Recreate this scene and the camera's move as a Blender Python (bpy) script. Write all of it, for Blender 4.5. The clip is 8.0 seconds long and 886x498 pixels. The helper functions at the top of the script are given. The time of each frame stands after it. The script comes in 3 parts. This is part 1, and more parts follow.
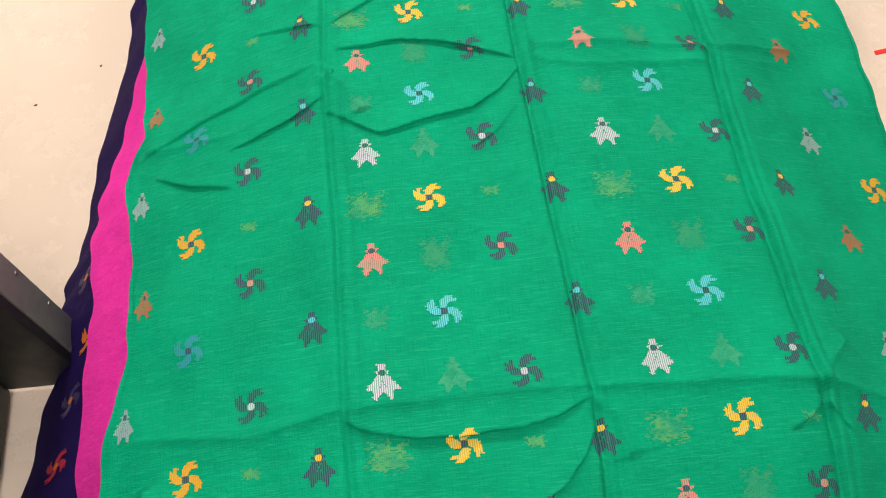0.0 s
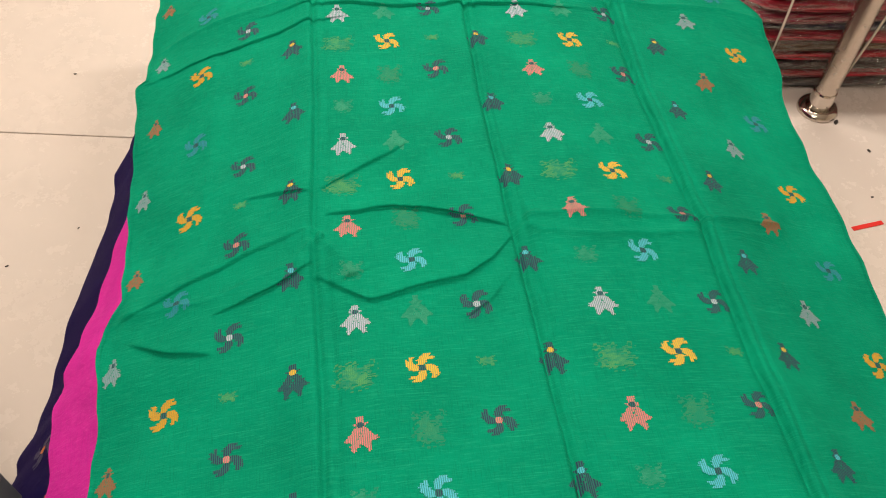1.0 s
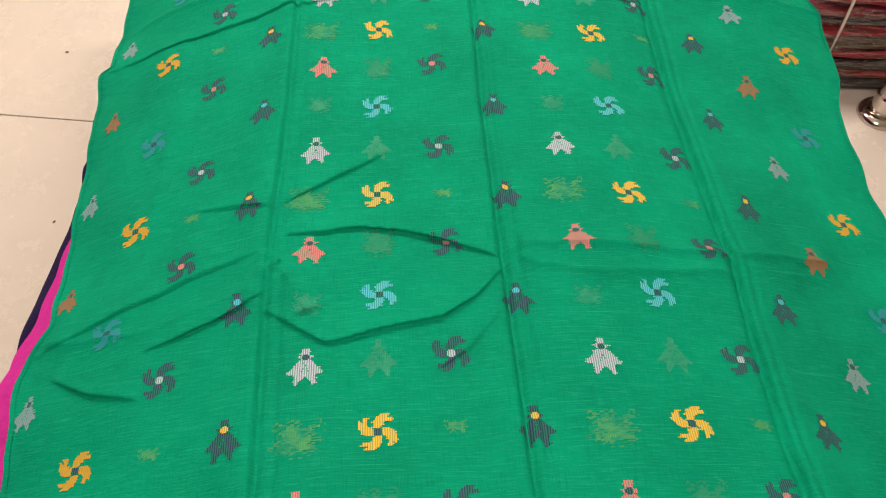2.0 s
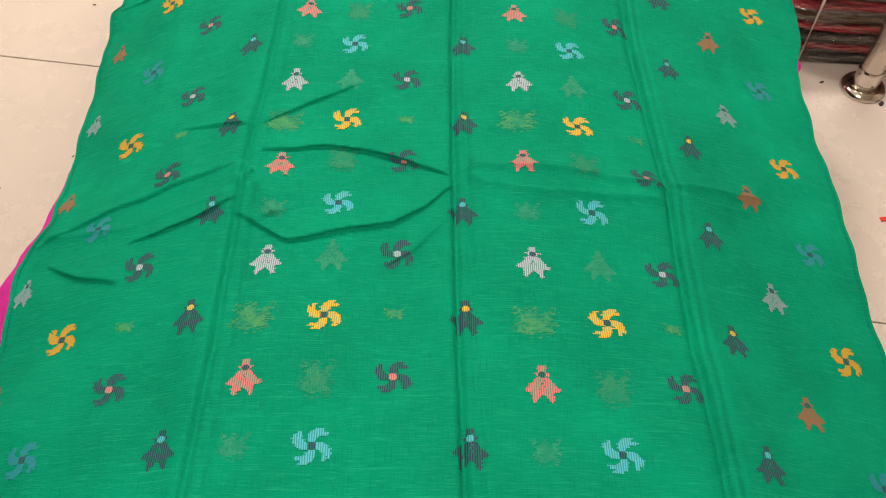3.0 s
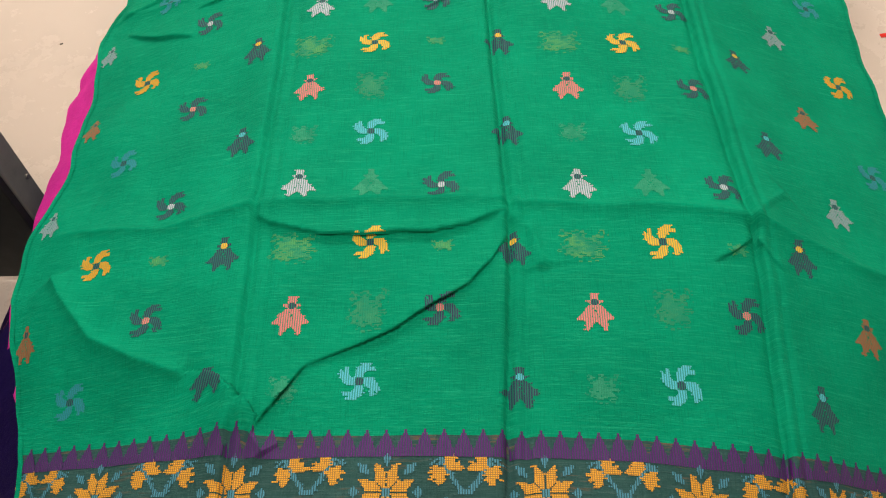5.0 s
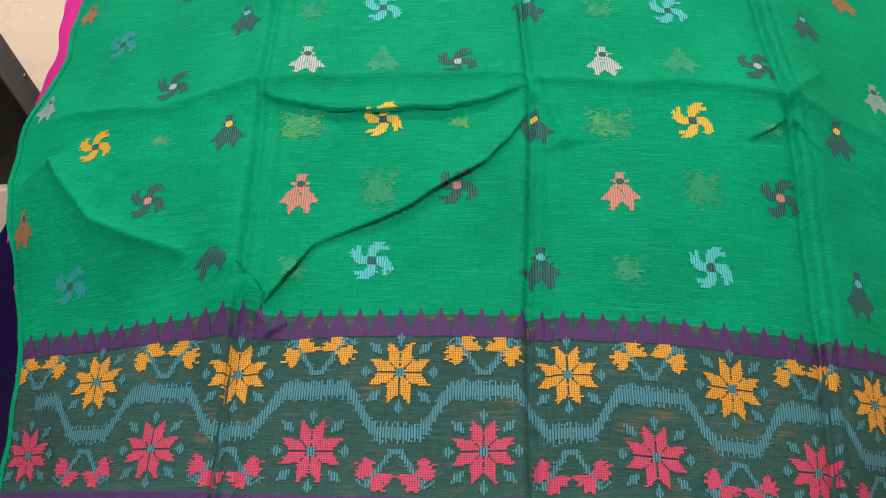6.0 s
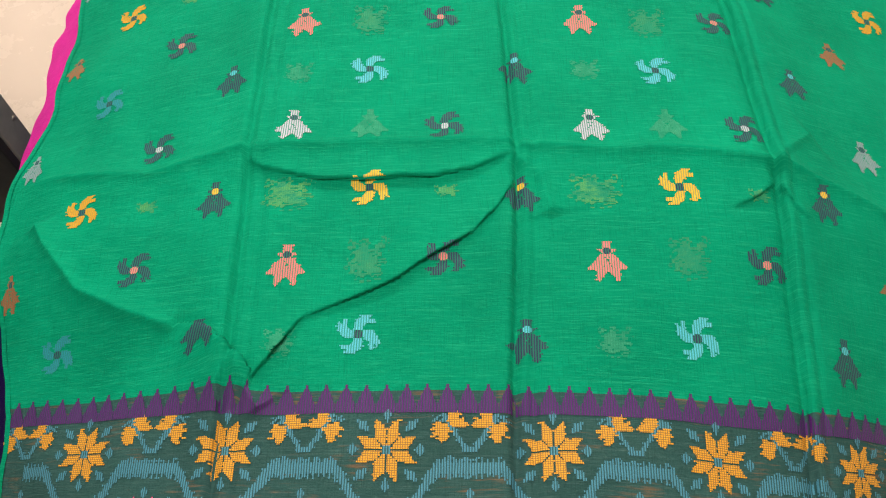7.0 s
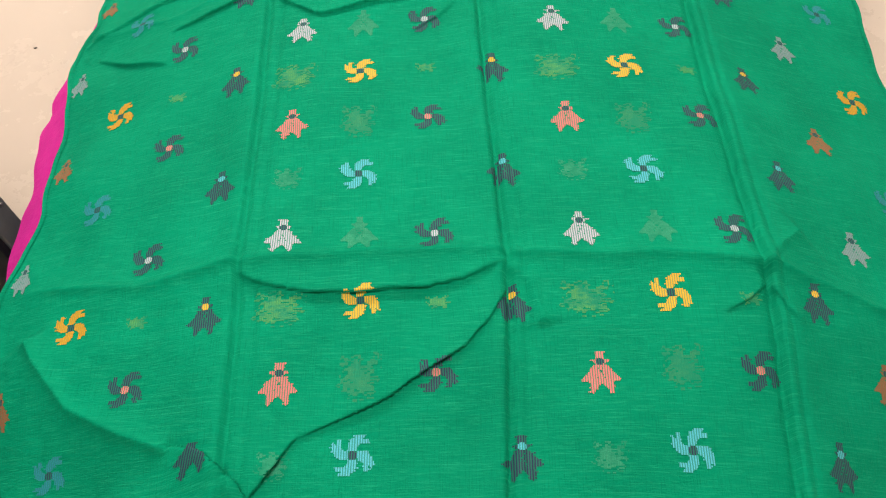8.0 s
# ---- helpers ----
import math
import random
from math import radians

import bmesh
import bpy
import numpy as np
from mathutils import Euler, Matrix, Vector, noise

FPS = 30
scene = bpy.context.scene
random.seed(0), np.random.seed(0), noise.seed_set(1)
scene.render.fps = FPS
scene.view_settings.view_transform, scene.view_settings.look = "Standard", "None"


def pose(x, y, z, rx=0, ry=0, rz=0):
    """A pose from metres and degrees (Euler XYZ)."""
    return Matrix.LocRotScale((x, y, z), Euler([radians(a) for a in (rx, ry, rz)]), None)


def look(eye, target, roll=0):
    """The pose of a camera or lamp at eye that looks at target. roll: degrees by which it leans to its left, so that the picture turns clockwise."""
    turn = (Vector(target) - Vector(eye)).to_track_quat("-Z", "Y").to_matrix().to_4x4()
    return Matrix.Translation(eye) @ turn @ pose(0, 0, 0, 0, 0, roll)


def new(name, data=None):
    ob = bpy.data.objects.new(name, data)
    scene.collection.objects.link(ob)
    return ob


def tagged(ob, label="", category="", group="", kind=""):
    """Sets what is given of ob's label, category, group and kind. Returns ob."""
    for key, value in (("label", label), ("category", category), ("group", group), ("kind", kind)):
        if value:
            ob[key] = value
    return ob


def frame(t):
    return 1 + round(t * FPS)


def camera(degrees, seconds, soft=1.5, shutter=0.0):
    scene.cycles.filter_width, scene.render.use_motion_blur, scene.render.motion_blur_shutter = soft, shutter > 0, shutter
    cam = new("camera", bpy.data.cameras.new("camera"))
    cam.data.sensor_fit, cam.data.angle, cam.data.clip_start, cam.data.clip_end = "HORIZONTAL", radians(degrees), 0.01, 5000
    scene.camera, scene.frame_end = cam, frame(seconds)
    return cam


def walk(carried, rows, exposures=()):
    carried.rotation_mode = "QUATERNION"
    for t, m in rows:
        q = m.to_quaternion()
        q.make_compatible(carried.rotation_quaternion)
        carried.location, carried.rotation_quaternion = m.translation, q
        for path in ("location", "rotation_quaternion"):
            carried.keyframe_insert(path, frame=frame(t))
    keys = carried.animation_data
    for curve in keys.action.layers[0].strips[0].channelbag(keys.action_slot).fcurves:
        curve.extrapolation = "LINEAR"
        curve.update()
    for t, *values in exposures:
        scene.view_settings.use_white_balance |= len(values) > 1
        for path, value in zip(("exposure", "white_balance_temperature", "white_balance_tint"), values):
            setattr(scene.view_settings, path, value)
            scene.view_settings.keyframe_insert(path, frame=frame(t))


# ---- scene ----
cam = camera(54.9, 8.0, soft=1.1)
PATH = [
    (0, (-0.188, -0.303, 0.958), (-0.116, 0.586, -0.833), -1.5),
    (0.1, (-0.223, -0.477, 0.866), (-0.095, 0.703, -0.744), -0.3),
    (0.2, (-0.242, -0.484, 0.871), (-0.079, 0.729, -0.711), 1.5),
    (0.3, (-0.25, -0.459, 0.881), (-0.065, 0.752, -0.7), 2.7),
    (0.5, (-0.242, -0.402, 0.904), (-0.053, 0.811, -0.675), 2.1),
    (0.7, (-0.219, -0.353, 0.92), (-0.053, 0.861, -0.66), 1.5),
    (1, (-0.217, -0.273, 0.915), (-0.037, 0.939, -0.665), 2.5),
    (1.2, (-0.216, -0.216, 0.892), (-0.034, 1.001, -0.684), 2.5),
    (2.3, (-0.098, -0.118, 0.808), (-0.057, 1.051, -0.814), 0.2),
    (2.5, (-0.1, -0.127, 0.812), (-0.064, 1.042, -0.81), 0.2),
    (2.7, (-0.053, -0.131, 0.828), (-0.07, 1.032, -0.799), -0.8),
    (3, (-0.02, -0.264, 0.843), (-0.033, 0.906, -0.779), -0.1),
    (3.5, (0.002, -0.428, 0.876), (-0.013, 0.746, -0.743), -0.1),
    (4, (-0.023, -0.498, 0.869), (-0.05, 0.676, -0.751), -0.7),
    (4.5, (-0.038, -0.549, 0.837), (-0.081, 0.616, -0.788), -2.5),
    (5, (-0.044, -0.607, 0.778), (-0.107, 0.519, -0.873), -4.2),
    (5.2, (-0.053, -0.63, 0.747), (-0.123, 0.457, -0.93), -4.6),
    (6.3, (-0.057, -0.646, 0.698), (-0.14, 0.382, -1.015), -5.1),
    (6.5, (-0.05, -0.632, 0.704), (-0.13, 0.391, -1.013), -5.1),
    (7, (-0.044, -0.578, 0.738), (-0.122, 0.438, -0.983), -5.2),
    (7.5, (-0.035, -0.524, 0.778), (-0.106, 0.499, -0.939), -5.4),
    (8, (-0.039, -0.49, 0.787), (-0.099, 0.551, -0.919), -5.6),
]
walk(cam, [(t, look(eye, target, roll)) for t, eye, target, roll in PATH],
     [(0, 0.32), (0.2, 0.16), (0.5, 0.05), (1.0, -0.04), (2.5, -0.02), (5.0, 0.04), (6.5, 0.28), (7.5, 0.32), (8.0, 0.24)])

# ---- world and light ----
world = bpy.data.worlds.new("room_air")
scene.world = world
world.use_nodes = True
world.node_tree.nodes["Background"].inputs[0].default_value = (1.0, 0.95, 0.88, 1)
world.node_tree.nodes["Background"].inputs[1].default_value = 0.04

FLOOR = -0.513      # the cloth's flat top lies at z = 0
CEIL = 2.25


def added_ceiling_lamp(x, y, w, d, watts):
    lamp = bpy.data.lights.new("lamp", "AREA")
    lamp.shape, lamp.size, lamp.size_y, lamp.energy = "RECTANGLE", w, d, watts
    lamp.color = (1.0, 0.90, 0.80)
    ob = new("lamp", lamp)
    ob.matrix_world = pose(x, y, CEIL - 0.05)
    return ob


# added out-of-view lamps: key far left, one lifting the right floor, near fill
LIGHTS = [(-0.85, 2.15, 0.5, 0.5, 54), (1.15, 1.9, 0.9, 0.2, 40), (-0.2, -0.5, 0.9, 0.2, 36)]
for row in LIGHTS:
    added_ceiling_lamp(*row)


# ---- materials ----
def material(name, colour, rough=0.6, metal=0.0):
    m = bpy.data.materials.new(name)
    m.use_nodes = True
    b = m.node_tree.nodes["Principled BSDF"]
    b.inputs["Base Color"].default_value = (*colour, 1)
    b.inputs["Roughness"].default_value = rough
    b.inputs["Metallic"].default_value = metal
    return m, m.node_tree.nodes, m.node_tree.links, b


def math_node(n, l, op, a, b=None, clamp=False):
    x = n.new("ShaderNodeMath")
    x.operation, x.use_clamp = op, clamp
    for i, v in enumerate((a, b)):
        if v is None:
            continue
        if isinstance(v, (int, float)):
            x.inputs[i].default_value = v
        else:
            l.new(v, x.inputs[i])
    return x.outputs[0]


def mix_colour(n, l, fac, a, b):
    x = n.new("ShaderNodeMix")
    x.data_type = "RGBA"
    for i, v in ((0, fac), (6, a), (7, b)):
        if isinstance(v, (int, float)):
            x.inputs[i].default_value = v
        elif isinstance(v, tuple):
            x.inputs[i].default_value = (*v, 1)
        else:
            l.new(v, x.inputs[i])
    return x.outputs[2]


def noise_node(n, l, vec, scale, detail=3.0, rough=0.55, stretch=None):
    if stretch:
        mp = n.new("ShaderNodeMapping")
        mp.inputs["Scale"].default_value = stretch
        l.new(vec, mp.inputs[0])
        vec = mp.outputs[0]
    x = n.new("ShaderNodeTexNoise")
    x.inputs["Scale"].default_value = scale
    x.inputs["Detail"].default_value = detail
    x.inputs["Roughness"].default_value = rough
    l.new(vec, x.inputs["Vector"])
    return x.outputs[0]


def ramp(n, l, v, lo, hi):
    x = n.new("ShaderNodeMapRange")
    x.inputs[1].default_value, x.inputs[2].default_value = lo, hi
    l.new(v, x.inputs[0])
    return x.outputs[0]


def bump(n, l, b, height, strength, dist):
    x = n.new("ShaderNodeBump")
    x.inputs["Strength"].default_value = strength
    x.inputs["Distance"].default_value = dist
    l.new(height, x.inputs["Height"])
    l.new(x.outputs[0], b.inputs["Normal"])


def woven(name, colour, slub, rough=0.75, sheen=0.0, fuzz=None):
    """Hand-woven cloth: fine threads both ways, and paler slubs along the weft."""
    m, n, l, b = material(name, colour, rough)
    uv = n.new("ShaderNodeUVMap").outputs[0]
    streak = noise_node(n, l, uv, 1.0, 3, 0.75, (38, 780, 1))
    long = noise_node(n, l, uv, 1.0, 2, 0.6, (7, 560, 1))
    warp = noise_node(n, l, uv, 1.0, 3, 0.7, (780, 36, 1))
    cloud = noise_node(n, l, uv, 7.0, 4, 0.6)
    stain = noise_node(n, l, uv, 2.6, 3, 0.5)
    dark = tuple(c * 0.66 for c in colour)
    c1 = mix_colour(n, l, ramp(n, l, cloud, 0.25, 0.7), dark, colour)
    c1 = mix_colour(n, l, math_node(n, l, "MULTIPLY", ramp(n, l, stain, 0.35, 0.65), 0.35), c1, dark)
    c2 = mix_colour(n, l, math_node(n, l, "MULTIPLY", ramp(n, l, streak, 0.50, 0.70), 0.32), c1, slub)
    c2 = mix_colour(n, l, math_node(n, l, "MULTIPLY", ramp(n, l, long, 0.60, 0.74), 0.30), c2, slub)
    c3 = mix_colour(n, l, math_node(n, l, "MULTIPLY", ramp(n, l, warp, 0.50, 0.70), 0.40), c2, tuple(c * 0.5 for c in colour))
    if fuzz:
        f = noise_node(n, l, uv, 1.0, 3, 0.7, (24, 330, 1))
        g = noise_node(n, l, uv, 22.0, 2, 0.5)
        c3 = mix_colour(n, l, math_node(n, l, "MULTIPLY", ramp(n, l, math_node(n, l, "MULTIPLY", f, g), 0.31, 0.44), 0.35), c3, fuzz)
    l.new(c3, b.inputs["Base Color"])
    b.inputs["Sheen Weight"].default_value = sheen
    b.inputs["Sheen Roughness"].default_value = 0.5
    b.inputs["Specular IOR Level"].default_value = 0.05
    crinkle = noise_node(n, l, uv, 26.0, 5, 0.65, (1.0, 1.8, 1))
    h = math_node(n, l, "ADD", math_node(n, l, "ADD", streak, warp), math_node(n, l, "MULTIPLY", crinkle, 5.0))
    bump(n, l, b, h, 0.55, 0.0014)
    return m


def threads(name, colour, ground, cover=0.55, patch=0.0, both=False):
    """Inlaid pattern threads, laid in close lines between which the ground cloth shows."""
    m, n, l, b = material(name, colour, 0.7)
    uv = n.new("ShaderNodeUVMap").outputs[0]
    sep = n.new("ShaderNodeSeparateXYZ")
    l.new(uv, sep.inputs[0])
    wob = noise_node(n, l, uv, 70.0, 3)

    def lines(axis, pitch):
        ph = math_node(n, l, "MULTIPLY", wob, 3.0)
        return math_node(n, l, "SINE", math_node(n, l, "ADD", math_node(n, l, "MULTIPLY", sep.outputs[axis], 2 * math.pi / pitch), ph))

    line = ramp(n, l, lines(0, 0.0025), 0.0, 0.40)
    if both:
        line = math_node(n, l, "MAXIMUM", ramp(n, l, lines(0, 0.0022), 0.35, 0.9), ramp(n, l, lines(1, 0.0021), 0.35, 0.9))
    bare = math_node(n, l, "MULTIPLY", line, 1.0 - cover)
    if patch:
        p = noise_node(n, l, uv, 260.0, 4, 0.8, (0.35, 1.0, 1))
        q = noise_node(n, l, uv, 45.0, 2, 0.6)
        bare = math_node(n, l, "MAXIMUM", bare, ramp(n, l, math_node(n, l, "ADD", p, math_node(n, l, "MULTIPLY", q, 0.8)), 0.72, 1.02))
    fine = noise_node(n, l, uv, 1.0, 2, 0.6, (700, 1300, 1))
    c = mix_colour(n, l, ramp(n, l, fine, 0.3, 0.7), tuple(x * 0.62 for x in colour), colour)
    l.new(mix_colour(n, l, bare, c, tuple(g * 0.75 for g in ground)), b.inputs["Base Color"])
    b.inputs["Specular IOR Level"].default_value = 0.3
    bump(n, l, b, math_node(n, l, "SUBTRACT", fine, line), 0.5, 0.0006)
    return m


GREEN = (0.0, 0.305, 0.165)
green_cloth = woven("green_cotton_silk", GREEN, (0.03, 0.50, 0.27))
pallu_cloth = woven("dark_green_weave", (0.034, 0.102, 0.098), (0.10, 0.18, 0.175), fuzz=(0.34, 0.14, 0.04))
pink_cloth = woven("magenta_cotton", (0.86, 0.035, 0.44), (0.92, 0.14, 0.56))
maroon_cloth = woven("maroon_weave", (0.10, 0.012, 0.032), (0.2, 0.03, 0.06))
navy_cloth = woven("navy_cotton", (0.016, 0.008, 0.085), (0.03, 0.018, 0.13), sheen=0.0)

yellow = threads("yellow_thread", (0.95, 0.54, 0.03), GREEN, 0.30)
blue = threads("sky_blue_thread", (0.10, 0.56, 0.72), GREEN, 0.28)
white = threads("silver_white_thread", (0.53, 0.55, 0.68), GREEN, 0.22)
salmon = threads("salmon_thread", (0.78, 0.21, 0.23), GREEN, 0.18)
slate = threads("slate_thread", (0.026, 0.042, 0.100), GREEN, 0.36)
# duller copies of the motif threads, used in the outer columns
dull_white = threads("dull_white_thread", (0.24, 0.36, 0.40), GREEN, 0.6)
dull_salmon = threads("dull_salmon_thread", (0.33, 0.13, 0.06), GREEN, 0.6)
dull_blue = threads("dull_blue_thread", (0.02, 0.27, 0.36), GREEN, 0.45)
dull_yellow = threads("dull_yellow_thread", (0.66, 0.36, 0.02), GREEN, 0.7)
ghost_yellow = threads("faint_yellow_floats", (0.09, 0.37, 0.11), GREEN, 0.5, patch=0.5)
ghost_white = threads("faint_pale_floats", (0.035, 0.345, 0.20), GREEN, 0.5, patch=0.5)
ghost_brown = threads("faint_brown_floats", (0.03, 0.285, 0.135), GREEN, 0.5, patch=0.5)
PG = (0.020, 0.085, 0.072)
gold = threads("golden_yellow_thread", (0.95, 0.44, 0.03), PG, 0.28, both=True)
rose = threads("rose_pink_thread", (0.80, 0.060, 0.20), PG, 0.28, both=True)
teal = threads("dusty_teal_thread", (0.075, 0.29, 0.41), PG, 0.15)
purple = threads("purple_thread", (0.100, 0.012, 0.180), PG, 0.30)
cream = threads("cream_thread", (0.62, 0.40, 0.24), (0.10, 0.012, 0.032), 0.8)
orange_n = threads("orange_thread", (0.75, 0.20, 0.02), (0.022, 0.012, 0.095), 0.8)
red_n = threads("crimson_thread", (0.5, 0.03, 0.07), (0.022, 0.012, 0.095), 0.8)
grey_n = threads("grey_violet_thread", (0.10, 0.09, 0.17), (0.022, 0.012, 0.095), 0.6, patch=0.4)
plum_p = threads("plum_thread", (0.22, 0.02, 0.15), (0.80, 0.022, 0.36), 0.7)


def tile_material():
    m, n, l, b = material("polished_cream_tile", (0.72, 0.62, 0.53), 0.22)
    g = n.new("ShaderNodeNewGeometry").outputs["Position"]
    info = n.new("ShaderNodeObjectInfo").outputs["Random"]
    cl = noise_node(n, l, g, 2.2, 5, 0.6)
    fine = noise_node(n, l, g, 45.0, 4, 0.7)
    c = mix_colour(n, l, ramp(n, l, cl, 0.3, 0.75), (0.67, 0.575, 0.51), (0.62, 0.545, 0.49))
    c = mix_colour(n, l, math_node(n, l, "MULTIPLY", ramp(n, l, fine, 0.5, 0.9), 0.20), c, (0.62, 0.52, 0.43))
    smear = noise_node(n, l, g, 9.0, 6, 0.75)
    c = mix_colour(n, l, math_node(n, l, "MULTIPLY", ramp(n, l, smear, 0.50, 0.95), 0.20), c, (0.42, 0.34, 0.27))
    c = mix_colour(n, l, math_node(n, l, "MULTIPLY", info, 0.12), c, (0.64, 0.56, 0.48))
    l.new(c, b.inputs["Base Color"])
    l.new(math_node(n, l, "ADD", math_node(n, l, "MULTIPLY", smear, 0.10), 0.22), b.inputs["Roughness"])
    bump(n, l, b, cl, 0.05, 0.002)
    return m


def speckled(name, colour, rough, metal=0.0, scale=30.0, dark=0.6, amount=0.6, b_str=0.1):
    m, n, l, b = material(name, colour, rough, metal)
    g = n.new("ShaderNodeTexCoord").outputs["Object"]
    f1, f2 = noise_node(n, l, g, scale, 5, 0.65), noise_node(n, l, g, scale * 0.15, 3)
    k = math_node(n, l, "MULTIPLY", math_node(n, l, "ADD", ramp(n, l, f1, 0.4, 0.8), ramp(n, l, f2, 0.35, 0.75)), amount * 0.5)
    l.new(mix_colour(n, l, k, colour, tuple(c * dark for c in colour)), b.inputs["Base Color"])
    l.new(math_node(n, l, "ADD", math_node(n, l, "MULTIPLY", f1, 0.25), rough - 0.12), b.inputs["Roughness"])
    bump(n, l, b, f1, b_str, 0.002)
    return m


tile_mat = tile_material()
grout = speckled("dark_grout", (0.16, 0.12, 0.09), 0.9)
wall_paint = speckled("cream_wall_paint", (0.62, 0.55, 0.46), 0.8, scale=6, dark=0.85)
ceiling_paint = speckled("white_ceiling_paint", (0.78, 0.76, 0.72), 0.85, scale=6, dark=0.9)
chrome = speckled("brushed_steel", (0.62, 0.55, 0.48), 0.24, 1.0, 40, 0.6, 0.7, 0.05)
chrome_cap = speckled("polished_steel", (0.72, 0.66, 0.60), 0.12, 1.0, 20, 0.7, 0.5, 0.05)
grey_paint = speckled("grey_painted_steel", (0.25, 0.27, 0.26), 0.45, 0.2, 25, 0.45, 0.8, 0.15)
# dark cabinet steel, and the shade on the upright's near face
dark_paint_and_shade = speckled("dark_steel_and_shade", (0.022, 0.026, 0.026), 0.5, 0.1, 25, 0.5, 0.7, 0.15)
bare_edge = speckled("chipped_bare_steel", (0.45, 0.42, 0.38), 0.35, 0.9)
string_mat = speckled("white_string", (0.66, 0.58, 0.48), 0.8, scale=200)
red_plastic = speckled("red_plastic", (0.72, 0.02, 0.012), 0.35, scale=60, dark=0.8)
lint = speckled("dark_lint", (0.03, 0.022, 0.018), 0.9)
wood = speckled("brown_wood", (0.22, 0.13, 0.07), 0.5, scale=18)
glow = bpy.data.materials.new("lit_diffuser")
glow.use_nodes = True
glow.node_tree.nodes["Principled BSDF"].inputs["Emission Color"].default_value = (1.0, 0.86, 0.71, 1)
glow.node_tree.nodes["Principled BSDF"].inputs["Emission Strength"].default_value = 6.0


def packet_cloth(name, colour):
    m, n, l, b = material(name, colour, 0.55)
    g = n.new("ShaderNodeTexCoord").outputs["Object"]
    lay = noise_node(n, l, g, 1.0, 4, 0.6, (2.5, 12, 240))
    mott = noise_node(n, l, g, 9.0, 4)
    c = mix_colour(n, l, ramp(n, l, lay, 0.42, 0.58), tuple(x * 0.25 for x in colour), colour)
    l.new(mix_colour(n, l, math_node(n, l, "MULTIPLY", ramp(n, l, mott, 0.5, 0.8), 0.4), c, tuple(min(1, x * 1.4 + 0.04) for x in colour)), b.inputs["Base Color"])
    bump(n, l, b, lay, 0.6, 0.004)
    return m


def film_material():
    """Thin clear plastic: mostly clear, with sharp creased highlights."""
    m = bpy.data.materials.new("clear_plastic_film")
    m.use_nodes = True
    n, l = m.node_tree.nodes, m.node_tree.links
    n.clear()
    out, mixer, clear, gloss = (n.new("ShaderNode" + k) for k in ("OutputMaterial", "MixShader", "BsdfTransparent", "BsdfGlossy"))
    gloss.inputs["Roughness"].default_value = 0.04
    gloss.inputs["Color"].default_value = (0.9, 0.9, 0.9, 1)
    clear.inputs["Color"].default_value = (0.93, 0.92, 0.92, 1)
    g = n.new("ShaderNodeTexCoord").outputs["Object"]
    w = noise_node(n, l, g, 22.0, 4, 0.6, (0.6, 1, 1.6))
    bp = n.new("ShaderNodeBump")
    bp.inputs["Strength"].default_value, bp.inputs["Distance"].default_value = 1.0, 0.10
    l.new(w, bp.inputs["Height"])
    l.new(bp.outputs[0], gloss.inputs["Normal"])
    mixer.inputs[0].default_value = 0.22
    l.new(clear.outputs[0], mixer.inputs[1])
    l.new(gloss.outputs[0], mixer.inputs[2])
    l.new(mixer.outputs[0], out.inputs[0])
    return m


film_mat = film_material()


# ---- mesh helpers ----
def part(name, bm, mat, parent=None, label="", smooth=False):
    me = bpy.data.meshes.new(name)
    bm.to_mesh(me)
    bm.free()
    me.materials.append(mat)
    if smooth:
        me.shade_smooth()
    ob = new(name, me)
    ob.parent = parent
    if label:
        tagged(ob, label)
    return ob


def box(x0, y0, z0, x1, y1, z1, bevel=0.0, segs=2):
    bm = bmesh.new()
    bmesh.ops.create_cube(bm, size=1, matrix=Matrix.Translation(((x0 + x1) / 2, (y0 + y1) / 2, (z0 + z1) / 2)) @ Matrix.Diagonal((x1 - x0, y1 - y0, z1 - z0, 1)))
    if bevel:
        bmesh.ops.bevel(bm, geom=bm.edges[:], offset=bevel, segments=segs, profile=0.5, affect="EDGES")
    return bm


def lathe(profile, segs=40):
    """A turned body from (radius, height) pairs."""
    bm = bmesh.new()
    rings = []
    for r, z in profile:
        rings.append([bm.verts.new((r * math.cos(2 * math.pi * i / segs), r * math.sin(2 * math.pi * i / segs), z)) for i in range(segs)])
    for a, b in zip(rings, rings[1:]):
        for i in range(segs):
            bm.faces.new((a[i], a[(i + 1) % segs], b[(i + 1) % segs], b[i]))
    bm.faces.new(rings[0][::-1])
    bm.faces.new(rings[-1])
    return bm


def tube(points, radius, segs=6):
    bm = bmesh.new()
    rings = []
    pts = [Vector(p) for p in points]
    for i, p in enumerate(pts):
        d = (pts[min(i + 1, len(pts) - 1)] - pts[max(i - 1, 0)]).normalized()
        q = d.to_track_quat("Z", "Y")
        rings.append([bm.verts.new(p + q @ Vector((radius * math.cos(2 * math.pi * k / segs), radius * math.sin(2 * math.pi * k / segs), 0))) for k in range(segs)])
    for a, b in zip(rings, rings[1:]):
        for k in range(segs):
            bm.faces.new((a[k], a[(k + 1) % segs], b[(k + 1) % segs], b[k]))
    bm.faces.new(rings[0][::-1])
    bm.faces.new(rings[-1])
    return bm


def empty(name, at=(0, 0, 0)):
    ob = new(name)
    ob.location = at
    return ob


